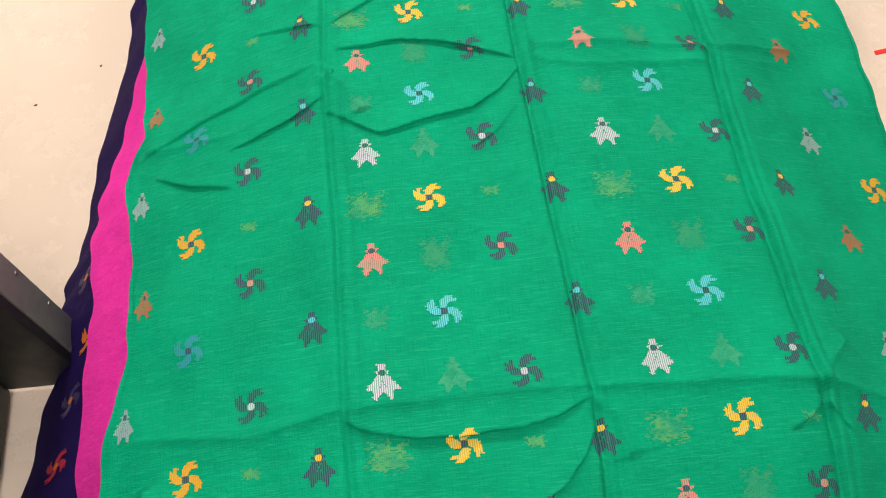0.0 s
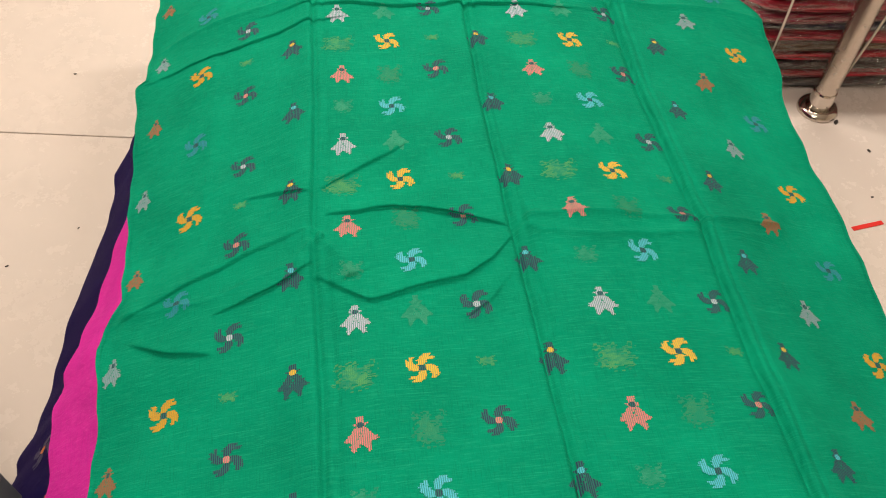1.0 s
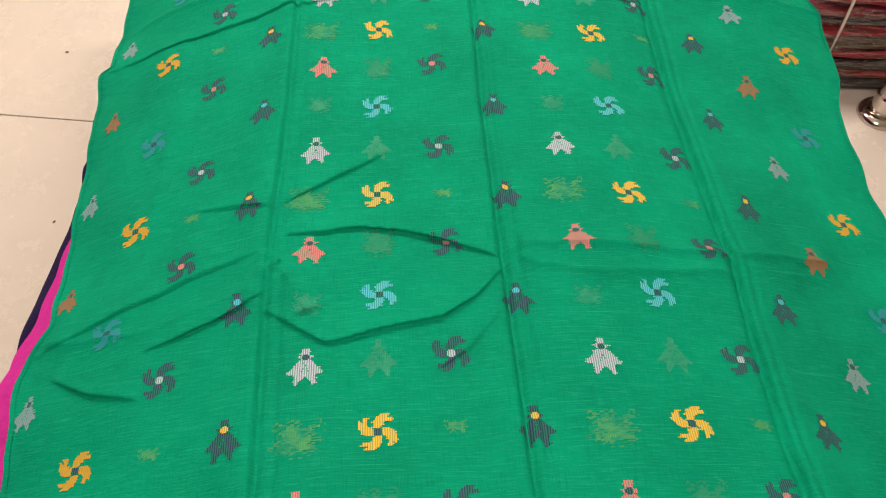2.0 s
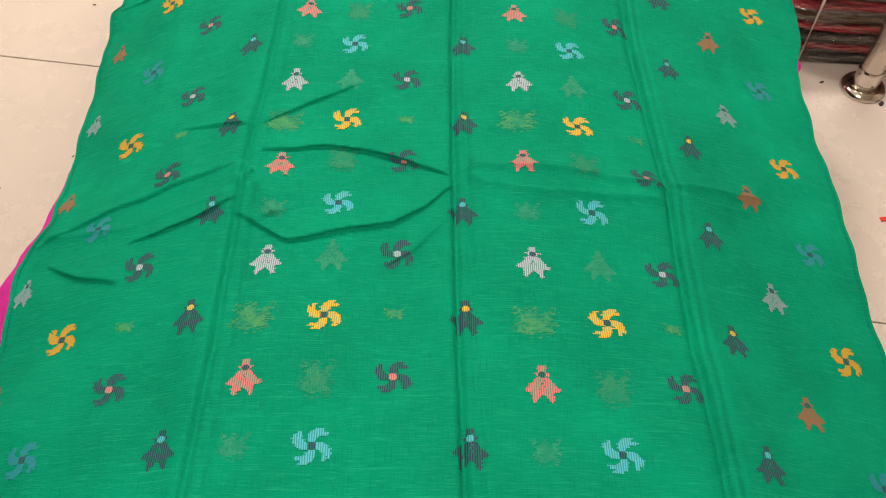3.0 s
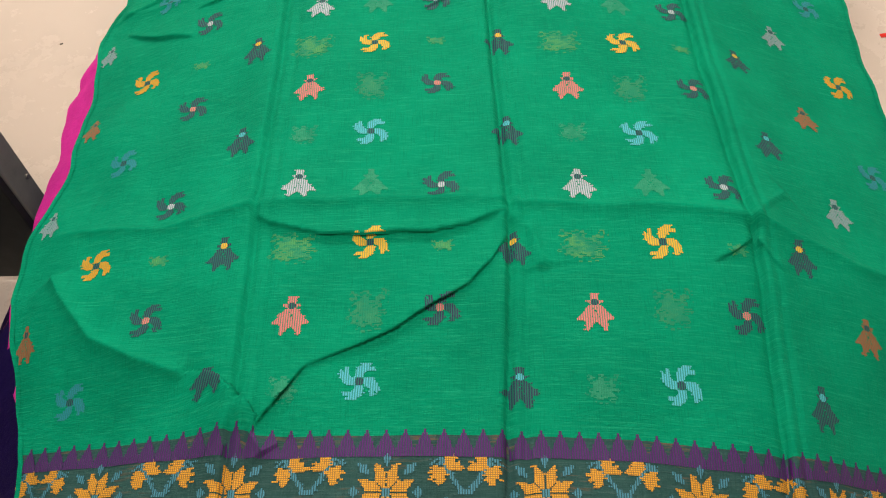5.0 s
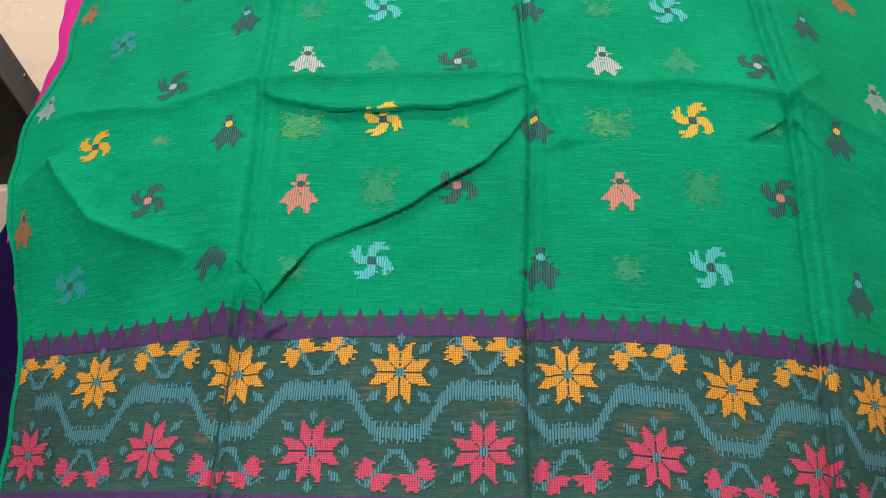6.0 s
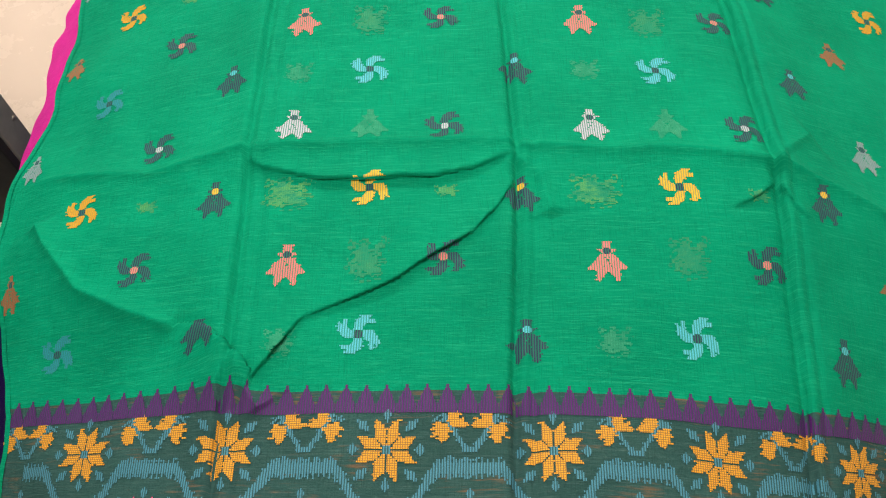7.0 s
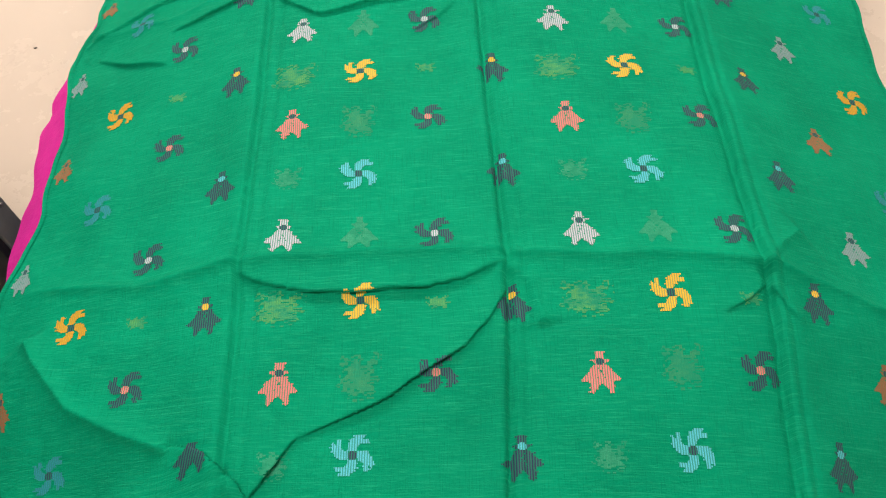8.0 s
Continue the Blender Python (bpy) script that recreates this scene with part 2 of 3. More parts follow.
# ---- the room ----
X0, X1, Y0, Y1 = -3.0, 3.0, -2.6, 3.4
T = 0.95
for name, b in (("wall_north", (X0 - T, Y1, FLOOR - 0.1, X1 + T, Y1 + T, CEIL)), ("wall_south", (X0 - T, Y0 - T, FLOOR - 0.1, X1 + T, Y0, CEIL)),
                ("wall_west", (X0 - T, Y0, FLOOR - 0.1, X0, Y1, CEIL)), ("wall_east", (X1, Y0, FLOOR - 0.1, X1 + T, Y1, CEIL))):
    tagged(part(name, box(*b), wall_paint), "plain cream painted shop wall", "wall", kind="structure")
tagged(part("ceiling", box(X0 - T, Y0 - T, CEIL, X1 + T, Y1 + T, CEIL + 0.12), ceiling_paint), "plain white painted ceiling", "ceiling", kind="structure")
# assumed panels built round the added lamps, never in view
for x, y, w, d, _ in LIGHTS:
    lamp_case = tagged(empty("unseen_ceiling_light", (x, y, CEIL)), "white ceiling panel light, switched on, added out of view", "ceiling light", "ceiling lights")
    part("frame", box(-w / 2 - 0.03, -d / 2 - 0.03, -0.022, w / 2 + 0.03, d / 2 + 0.03, -0.001, 0.004), ceiling_paint, lamp_case)
    part("diffuser", box(-w / 2, -d / 2, -0.034, w / 2, d / 2, -0.0225, 0.004), glow, lamp_case, "glowing warm white diffuser")

# ---- weaving: how the top cloth lies ----
CP, RP = 0.0805, 0.0787      # pitch of the motifs across and along the cloth


def smooth(a, lo, hi):
    t = np.clip((a - lo) / (hi - lo), 0, 1)
    return t * t * (3 - 2 * t)


def along(u, v, pts):
    """Signed distance to a line of points (left of its run is positive) and how far along it."""
    best = np.full(u.shape, 9.0)
    sd, sp = np.zeros(u.shape), np.zeros(u.shape)
    nx, ny = np.zeros(u.shape), np.zeros(u.shape)
    lens = [math.dist(a, b) for a, b in zip(pts, pts[1:])]
    total, run = sum(lens), 0.0
    for (a, b), ln in zip(zip(pts, pts[1:]), lens):
        dx, dy = (b[0] - a[0]) / ln, (b[1] - a[1]) / ln
        k = (u - a[0]) * dx + (v - a[1]) * dy
        kc = np.clip(k, 0, ln)
        px, py = u - a[0] - kc * dx, v - a[1] - kc * dy
        d = np.hypot(px, py)
        side = (v - a[1]) * dx - (u - a[0]) * dy
        m = d < best
        best[m] = d[m]
        sd[m] = np.where(side[m] >= 0, d[m], -d[m])
        sp[m] = (run + kc[m]) / total
        nx[m], ny[m] = -dy, dx
        run += ln
    return sd, sp, nx, ny


# each fold: line, height, reach of its swell, overhang, side of the swell
FOLDS = [
    (((-0.293, -0.035), (-0.267, -0.049), (-0.223, -0.059), (-0.163, -0.063), (-0.091, -0.060), (-0.049, -0.053), (-0.005, -0.036)), 0.017, 0.016, 0.006, 1),
    (((-0.266, -0.282), (-0.246, -0.248), (-0.219, -0.214)), 0.016, 0.020, 0.006, 1),
    (((-0.226, -0.219), (-0.173, -0.194), (-0.129, -0.175), (-0.096, -0.151), (-0.057, -0.129), (-0.030, -0.101), (-0.008, -0.066)), 0.014, 0.036, 0.006, 1),
    (((-0.345, -0.224), (-0.297, -0.260), (-0.260, -0.282)), 0.032, 0.024, 0.014, -1),
    (((0.215, -0.095), (0.240, -0.081), (0.266, -0.061)), 0.009, 0.012, 0.003, 1),
    (((0.266, -0.061), (0.285, -0.089), (0.300, -0.106)), 0.008, 0.012, 0.003, 1),
    (((-0.283, 0.544), (-0.239, 0.571), (-0.182, 0.603), (-0.150, 0.621)), 0.009, 0.020, 0.003, 1),
    (((-0.275, 0.497), (-0.185, 0.504), (-0.130, 0.495), (-0.079, 0.478), (-0.037, 0.461), (-0.010, 0.446)), 0.014, 0.020, 0.006, 1),
    (((-0.293, 0.390), (-0.254, 0.364), (-0.218, 0.340), (-0.159, 0.352), (-0.090, 0.366), (-0.051, 0.390), (-0.014, 0.433)), 0.013, 0.024, 0.005, 1),
    (((-0.432, 0.359), (-0.350, 0.383), (-0.292, 0.411)), 0.011, 0.016, 0.005, 1),
    (((-0.578, 0.385), (-0.480, 0.424), (-0.390, 0.454), (-0.300, 0.472)), 0.010, 0.026, 0.002, 1),
    (((-0.545, 0.351), (-0.484, 0.318), (-0.425, 0.299)), 0.011, 0.020, 0.004, 1),
    (((-0.290, 0.431), (-0.278, 0.453), (-0.292, 0.476)), 0.006, 0.010, 0.002, 1),
    (((-0.400, 0.561), (-0.350, 0.553), (-0.288, 0.536)), 0.009, 0.018, 0.002, 1),
    (((-0.595, 0.902), (-0.445, 0.912), (-0.317, 0.924), (-0.225, 0.934)), 0.008, 0.020, 0.004, 1),
    (((-0.400, 0.976), (-0.200, 0.966), (0.010, 0.956), (0.250, 0.951)), 0.009, 0.022, 0.004, 1),
    (((-0.100, 0.300), (-0.060, 0.325), (-0.020, 0.372)), 0.006, 0.016, 0.001, 1),
    (((0.272, 0.450), (0.330, 0.440), (0.400, 0.448)), 0.007, 0.016, 0.002, -1),
]
# pressed creases: line, depth, step
CREASES = [
    (((-0.290, -0.80), (-0.288, -0.30), (-0.291, -0.03), (-0.286, 0.20), (-0.292, 0.44), (-0.285, 0.70), (-0.285, 1.60)), 0.0038, 0.0028),
    (((-0.012, -0.80), (-0.014, -0.28), (-0.004, -0.03), (-0.010, 0.22), (-0.013, 0.46), (-0.016, 0.70), (-0.010, 1.60)), 0.0050, 0.003),
    (((0.262, -0.80), (0.264, -0.30), (0.268, -0.04), (0.262, 0.22), (0.272, 0.47), (0.262, 0.70), (0.262, 1.60)), 0.0040, -0.004),
]
RIDGES = [
    (((-0.57, -0.020), (-0.40, -0.040), (-0.290, -0.026), (-0.15, -0.022), (-0.004, -0.027), (0.13, -0.033), (0.266, -0.040), (0.40, -0.075), (0.55, -0.080)), 0.008),
    (((-0.010, 0.462), (0.12, 0.458), (0.272, 0.462), (0.36, 0.468), (0.44, 0.470)), 0.007),
    (((-0.57, 0.400), (-0.44, 0.382), (-0.300, 0.420)), 0.004),
    (((-0.60, 0.985), (-0.3, 0.995), (0.0, 0.985), (0.3, 0.980), (0.62, 0.985)), 0.006),
    (((-0.340, -0.228), (-0.403, -0.204), (-0.467, -0.172), (-0.516, -0.115), (-0.540, -0.076)), 0.010),
    (((0.266, -0.050), (0.290, -0.020), (0.330, 0.010)), 0.005),
    (((-0.290, 0.455), (-0.262, 0.425), (-0.240, 0.375)), 0.005),
    (((-0.005, 0.452), (0.030, 0.430), (0.110, 0.420), (0.270, 0.438)), 0.005),
    (((-0.010, -0.035), (0.020, -0.060), (0.030, -0.110)), 0.005),
    (((-0.290, -0.270), (-0.268, -0.285), (-0.250, -0.310)), 0.004),
]


def settle(u, v):
    """Slow sag of the whole cloth: a gentle bow, a lean to one side, and a droop past the table's near end."""
    a, b = np.clip(u, -0.57, 0.57), np.clip(v, -0.45, 0.75)
    h = np.clip(-0.10 - b, 0, None)
    h = h * h / (h + 0.03)
    terms = (1.0, a, a * a, a ** 3, b, a * b, a * a * b, b * b, a * b * b, h, h * a, h * a * a)
    return [sum(k * t for k, t in zip(row, terms)) for row in SAG]


SAG = (
    (0.0034, -0.0075, 0.0439, 0.0555, -0.0165, 0.0084, -0.0117, 0.0127, -0.0412, -0.0433, 0.1797, -0.0834),
    (-0.0002, 0.0066, 0.002, -0.0124, -0.0099, -0.0114, -0.1101, 0.0347, -0.0062, 0.0099, 0.0397, 0.3791),
    (0.0101, -0.0431, -0.0615, 0.0825, -0.011, 0.1492, 0.2363, -0.0278, -0.133, -0.1976, 0.0155, -0.8546),
)


def lie(u, v, lift=0.0, folded=True):
    """Where the point (u, v) of the top cloth lies."""
    u, v = np.asarray(u, float), np.asarray(v, float)
    le, ri = np.clip(-0.29 - u, 0, None), np.clip(u - 0.265, 0, None)
    sl = 0.14 + 0.10 * smooth(v, 0.1, 0.6)
    sr = 0.43
    x = u + le * (1 - np.cos(sl)) - ri * (1 - np.cos(sr))
    z = -le * np.sin(sl) - (0.06 + 0.14 * smooth(v, 0.3, 0.6)) * np.clip(le - 0.17, 0, None) - ri * np.sin(sr)
    z = z - 0.030 * smooth(u, 0.08, 0.27) * smooth(v, -0.05, 0.4)
    z = z + (0.006 * (1 - smooth(np.abs(u), 0.25, 0.45)) + 0.007 * np.exp(-((u + 0.17) / 0.12) ** 2 - ((v - 0.10) / 0.22) ** 2)) * smooth(v, -0.12, 0.10)
    far = smooth(u, 0.25, 0.46)
    y = v + far * np.interp(v, (-0.1, 0.24, 0.40, 0.55, 0.71, 0.87, 1.0), (0.0, 0.014, 0.018, 0.018, 0.030, 0.048, 0.055)) - 0.010 * smooth(-u, 0.3, 0.46) * smooth(v, 0.6, 0.85)
    y = y - 0.020 * smooth(u, 0.02, 0.30) * smooth(-v, 0.15, 0.30)
    x = x + far * 0.028 * smooth(v, 0.70, 0.90)
    y = y - 0.003 + 0.007 * smooth(v, -0.10, 0.12) + 0.007 * np.exp(-((v - 0.35) / 0.10) ** 2) * (1 - 0.4 * smooth(u, -0.1, 0.1))
    z = z + 0.0030 * np.sin(u * 21 + v * 9 + 1.0) * np.sin(v * 17 - u * 6) + 0.0022 * np.sin(u * 43 - v * 15 + 0.5) * np.sin(v * 31 + u * 19)
    z = z + 0.003 * np.sin(v * 13 + 2.0) * np.clip(np.abs(u) - 0.3, 0, None) / 0.25 + 0.002 * np.sin(v * 41 + u * 8) * np.clip(np.abs(u) - 0.42, 0, None) / 0.1
    dx, dy, dz = settle(u, v)
    x, y, z = x + dx, y + dy, z + dz
    for pts, h, w, over, side in FOLDS if folded else ():
        d, s, nx, ny = along(u, v, pts)
        a = d * side
        taper = np.clip(np.sin(np.pi * np.clip(s, 0.0, 1.0)), 0, None) ** 0.45 * np.exp(-np.clip(np.abs(d) - 0.12, 0, None) * 40)
        end = (s > 0.001) & (s < 0.999)
        up = np.where(a >= 0, np.exp(-(np.clip(a, 0, None) / w) ** 1.2), smooth(a, -0.003, 0.0)) * taper * end
        z = z + 0.60 * h * up
        push = np.where(a >= 0, np.exp(-a / (w * 0.8)), smooth(a, -0.003, 0.0)) * taper * 1.35 * over * side * end
        x, y = x - nx * push, y - ny * push
    for pts, depth, step in CREASES if folded else ():
        d, s, nx, ny = along(u, v, pts)
        z = z - 2.9 * depth * np.exp(-np.abs(d) / 0.0040) + 3.0 * step * np.exp(-np.clip(d, 0, None) / 0.030) * smooth(d, -0.004, 0.004)
        z = z - 0.75 * depth * np.exp(-((d + 0.018) / 0.0045) ** 2)
    for pts, h in RIDGES if folded else ():
        d, s, nx, ny = along(u, v, pts)
        end = smooth(s, 0.0, 0.06) * (1 - smooth(s, 0.94, 1.0))
        z = z + 1.25 * h * end * (0.9 * np.exp(-np.abs(d) / 0.007) + 0.5 * np.exp(-(d / 0.035) ** 2))
    return x, y, z + lift


def grid_mesh(name, px, py, pz, uu, vv, mats, which, parent, label=""):
    """A sheet from arrays of places; which gives each row of faces its material."""
    rows, cols = px.shape
    co = np.stack([px, py, pz], -1).reshape(-1, 3)
    i = np.arange(rows * cols).reshape(rows, cols)
    f = np.stack([i[:-1, :-1], i[:-1, 1:], i[1:, 1:], i[1:, :-1]], -1).reshape(-1, 4)
    me = bpy.data.meshes.new(name)
    me.from_pydata(co.tolist(), [], f.tolist())
    for m in mats:
        me.materials.append(m)
    lay = me.uv_layers.new(name="UVMap")
    uv = np.stack([uu, vv], -1).reshape(-1, 2)
    lay.data.foreach_set("uv", uv[f.reshape(-1)].astype(np.float32).reshape(-1))
    me.polygons.foreach_set("material_index", np.asarray(which, np.int32).reshape(-1))
    me.shade_smooth()
    ob = new(name, me)
    ob.parent = parent
    if label:
        tagged(ob, label)
    return ob


def left_edge(v):
    at = (-0.30, -0.24, -0.10, -0.04, 0.10, 0.25, 0.355, 0.385, 0.43, 0.50, 0.65, 0.80, 0.90)
    u = (-0.538, -0.558, -0.592, -0.592, -0.566, -0.572, -0.592, -0.586, -0.568, -0.578, -0.593, -0.603, -0.610)
    return np.interp(v, at, u) + 0.018 * smooth(v, 0.905, 0.912) + 0.0012 * np.sin(v * 90)


def right_edge(v):
    return 0.556 + 0.003 * smooth(v, 0.3, 0.7) + 0.004 * np.sin(v * 8 + 2.5) + 0.026 * smooth(v, 0.70, 1.02) - 0.07 * smooth(v, 1.03, 1.12) + 0.0015 * np.sin(v * 77)


def sheet(v0, v1, step, edge_l, edge_r):
    v = np.linspace(v0, v1, int(round((v1 - v0) / step)) + 1)
    s = np.linspace(0, 1, int(round(1.12 / step)) + 1)
    vv = np.repeat(v[:, None], len(s), 1)
    el, er = edge_l(vv), edge_r(vv)
    return el + (er - el) * s[None, :], vv


PALLU = -0.291               # where the plain body gives way to the woven end piece
saree = tagged(empty("green_saree"), "green cotton saree with woven motifs, creased, spread over a low table", "saree")
for name, v0, v1, mat, label in (("body_cloth", PALLU, 1.55, green_cloth, "bright green cloth with pressed fold creases"),
                                 ("pallu", -0.80, PALLU, pallu_cloth, "dark green end piece with woven flowers")):
    u, v = sheet(v0, v1, 0.003, left_edge, right_edge)
    x, y, z = lie(u, v)
    grid_mesh(name, x, y, z, u, v, [mat], np.zeros((u.shape[0] - 1) * (u.shape[1] - 1)), saree, label)
for name, edge, sgn in (("selvage", left_edge, 1), ("selvage", right_edge, -1)):
    v = np.linspace(-0.80, 1.55, 480)
    ee = edge(v)
    s = np.array([-0.0006, 0.003, 0.006])
    uu, vv = ee[:, None] + sgn * s[None, :], np.repeat(v[:, None], 3, 1)
    x, y, z = lie(uu, vv, 0.0012)
    grid_mesh(name, x, y, z, uu, vv, [green_cloth], np.zeros((len(v) - 1) * 2), saree)


# ---- motifs, inlaid row by row on a fine grid of threads ----
def in_poly(x, y, pts):
    inside = np.zeros(x.shape, bool)
    for (x0, y0), (x1, y1) in zip(pts, pts[1:] + pts[:1]):
        if y0 != y1:
            inside ^= ((y0 > y) != (y1 > y)) & (x < (x1 - x0) * (y - y0) / (y1 - y0) + x0)
    return inside


def fly(x, y):
    """A small figure: hat, brim, spread wings and two tails."""
    ax = np.abs(x)
    body = in_poly(ax, y, [(-0.01, 1.0), (0.20, 1.0), (0.20, 0.66), (0.44, 0.62), (0.34, 0.48), (0.24, 0.40), (0.42, 0.28), (0.66, 0.02), (1.02, -0.32), (0.98, -0.42),
                           (0.62, -0.46), (0.56, -0.96), (0.46, -1.0), (0.26, -0.74), (0.06, -0.56), (-0.01, -0.56)])
    vein = (np.abs(ax - 0.75 * np.abs(y - 0.02)) < 0.035) & (y < 0.30) & (y > -0.30) & (np.sin(y * 40) > -0.4)
    heart = (ax + np.abs(y - 0.52) * 0.9 < 0.27) & (ax < 0.21) & (np.abs(y - 0.52) < 0.15)
    return body & ~vein & ~heart, heart


def pinwheel(x, y):
    """Four swept blades with forked tips round a small eye."""
    blade = [(-0.13, 0.14), (-0.24, 0.36), (-0.20, 0.62), (-0.02, 0.84), (0.22, 0.98), (0.66, 1.0), (0.62, 0.90), (0.40, 0.82), (0.82, 0.72), (0.78, 0.60), (0.40, 0.54), (0.20, 0.38), (0.13, 0.14)]
    body = np.zeros(x.shape, bool)
    a, b = x, y
    for k in range(4):
        body |= in_poly(a, b, blade)
        a, b = -b, a
    eye = (np.abs(x) < 0.21) & (np.abs(y) < 0.21) & (np.abs(x) + np.abs(y) < 0.31)
    return body & ~eye, eye


def chance(i, j, seed):
    """An even random number for each cell."""
    t = np.sin(i * 12.9898 + j * 78.233 + seed * 3.7) * 43758.5453
    return t - np.floor(t)


def blob(x, y):
    r = np.maximum(np.abs(x) ** 1.5, np.abs(y) ** 1.5) + 0.25 * np.sin(x * 7 + 1) * np.sin(y * 6)
    return chance(np.round(x * 6), np.round(y * 14), 1.0) > 0.12 + 0.80 * np.clip(r, 0, 1) ** 2, np.zeros(x.shape, bool)


def star(x, y):
    ax, ay = np.abs(x), np.abs(y)
    tall = in_poly(ax, ay, [(0.035, 0.16), (0.035, 0.66), (0.42, 1.0), (0.40, 0.42), (0.20, 0.17)])
    wide = in_poly(ax, ay, [(0.17, 0.045), (0.21, 0.17), (0.46, 0.38), (1.0, 0.40), (0.72, 0.045)])
    return tall | wide, np.maximum(ax, ay * 0.9) < 0.145


def star_leaves(x, y):
    ax, ay = np.abs(x), np.abs(y)
    tip = (np.abs(ax - 1.0) / 0.16 + np.abs(ay) / 0.16 < 1) | (np.abs(ax) / 0.13 + np.abs(ay - 0.98) / 0.22 < 1)
    leaf = in_poly(ax, ay, [(0.52, 0.50), (0.62, 0.78), (0.92, 0.84), (0.84, 0.58)])
    return tip | leaf, np.zeros(x.shape, bool)


def buds(x, y):
    ax = np.abs(x)
    up = in_poly(ax, y, [(0.02, 0.28), (0.06, 0.44), (0.18, 0.44), (0.16, 0.66), (0.30, 0.60), (0.34, 0.96), (0.46, 0.86), (0.58, 1.0), (0.60, 0.45), (0.42, 0.20)])
    out = in_poly(ax, y, [(0.54, 0.16), (0.66, 0.40), (0.96, 0.42), (0.92, 0.24), (1.08, 0.12), (0.92, 0.02), (0.98, -0.20), (0.84, -0.14), (0.82, -0.42), (0.66, -0.40)])
    return up | out, np.zeros(x.shape, bool)


def bud_stems(x, y):
    ax = np.abs(x)
    stem = (np.abs(ax - (0.10 + 0.42 * (y + 0.75))) < 0.075) & (y > -0.75) & (y < 0.85)
    foot = (ax < 0.2) & (y > -0.85) & (y < -0.62)
    side = (ax > 0.62) & (ax < 1.05) & (y > 0.42) & (y < 0.72) & (np.sin(ax * 30 + y * 20) > -0.3)
    return stem | foot | side, np.zeros(x.shape, bool)


def inlay(name, shape, cu, cv, hu, hv, cell, mats, parent, place, lift=0.0007, flip=1, fray=0.0):
    """One inlaid motif, centred at (cu, cv) of the cloth."""
    nu, nv = int(2 * hu * 1.15 / cell), int(2 * hv * 1.15 / cell)
    iu, iv = np.meshgrid(np.arange(nu), np.arange(nv))
    a, b = (iu + 0.5) * cell - nu * cell / 2, (iv + 0.5) * cell - nv * cell / 2
    body, heart = shape(a / hu, flip * b / hv)
    if fray:
        rnd = chance(iu + cu * 999, iv + cv * 999, 2.0)
        solid = body
        for sh in (1, -1):
            rim = np.roll(solid, sh, 1) & ~heart & (rnd < 0.7 * fray)
            body = body | rim | (np.roll(rim, sh, 1) & ~heart & (rnd < fray))
    keep = body | heart
    if not keep.any():
        return None
    gx, gy = np.meshgrid(np.arange(nu + 1), np.arange(nv + 1))
    used = np.zeros(gx.shape, bool)
    for dj in (0, 1):
        for di in (0, 1):
            used[dj:nv + dj, di:nu + di] |= keep
    num = np.cumsum(used.ravel()).reshape(used.shape) - 1
    u, v = cu + gx[used] * cell - nu * cell / 2, cv + gy[used] * cell - nv * cell / 2
    x, y, z = place(u, v, lift)
    k = np.argwhere(keep)
    f = np.stack([num[k[:, 0], k[:, 1]], num[k[:, 0], k[:, 1] + 1], num[k[:, 0] + 1, k[:, 1] + 1], num[k[:, 0] + 1, k[:, 1]]], 1)
    me = bpy.data.meshes.new(name)
    me.from_pydata(np.stack([x, y, z], 1).tolist(), [], f.tolist())
    for m in mats:
        me.materials.append(m)
    lay = me.uv_layers.new(name="UVMap")
    lay.data.foreach_set("uv", np.stack([u, v], 1)[f.ravel()].astype(np.float32).ravel())
    me.polygons.foreach_set("material_index", heart[k[:, 0], k[:, 1]].astype(np.int32))
    me.shade_smooth()
    ob = new(name, me)
    ob.parent = parent
    return ob


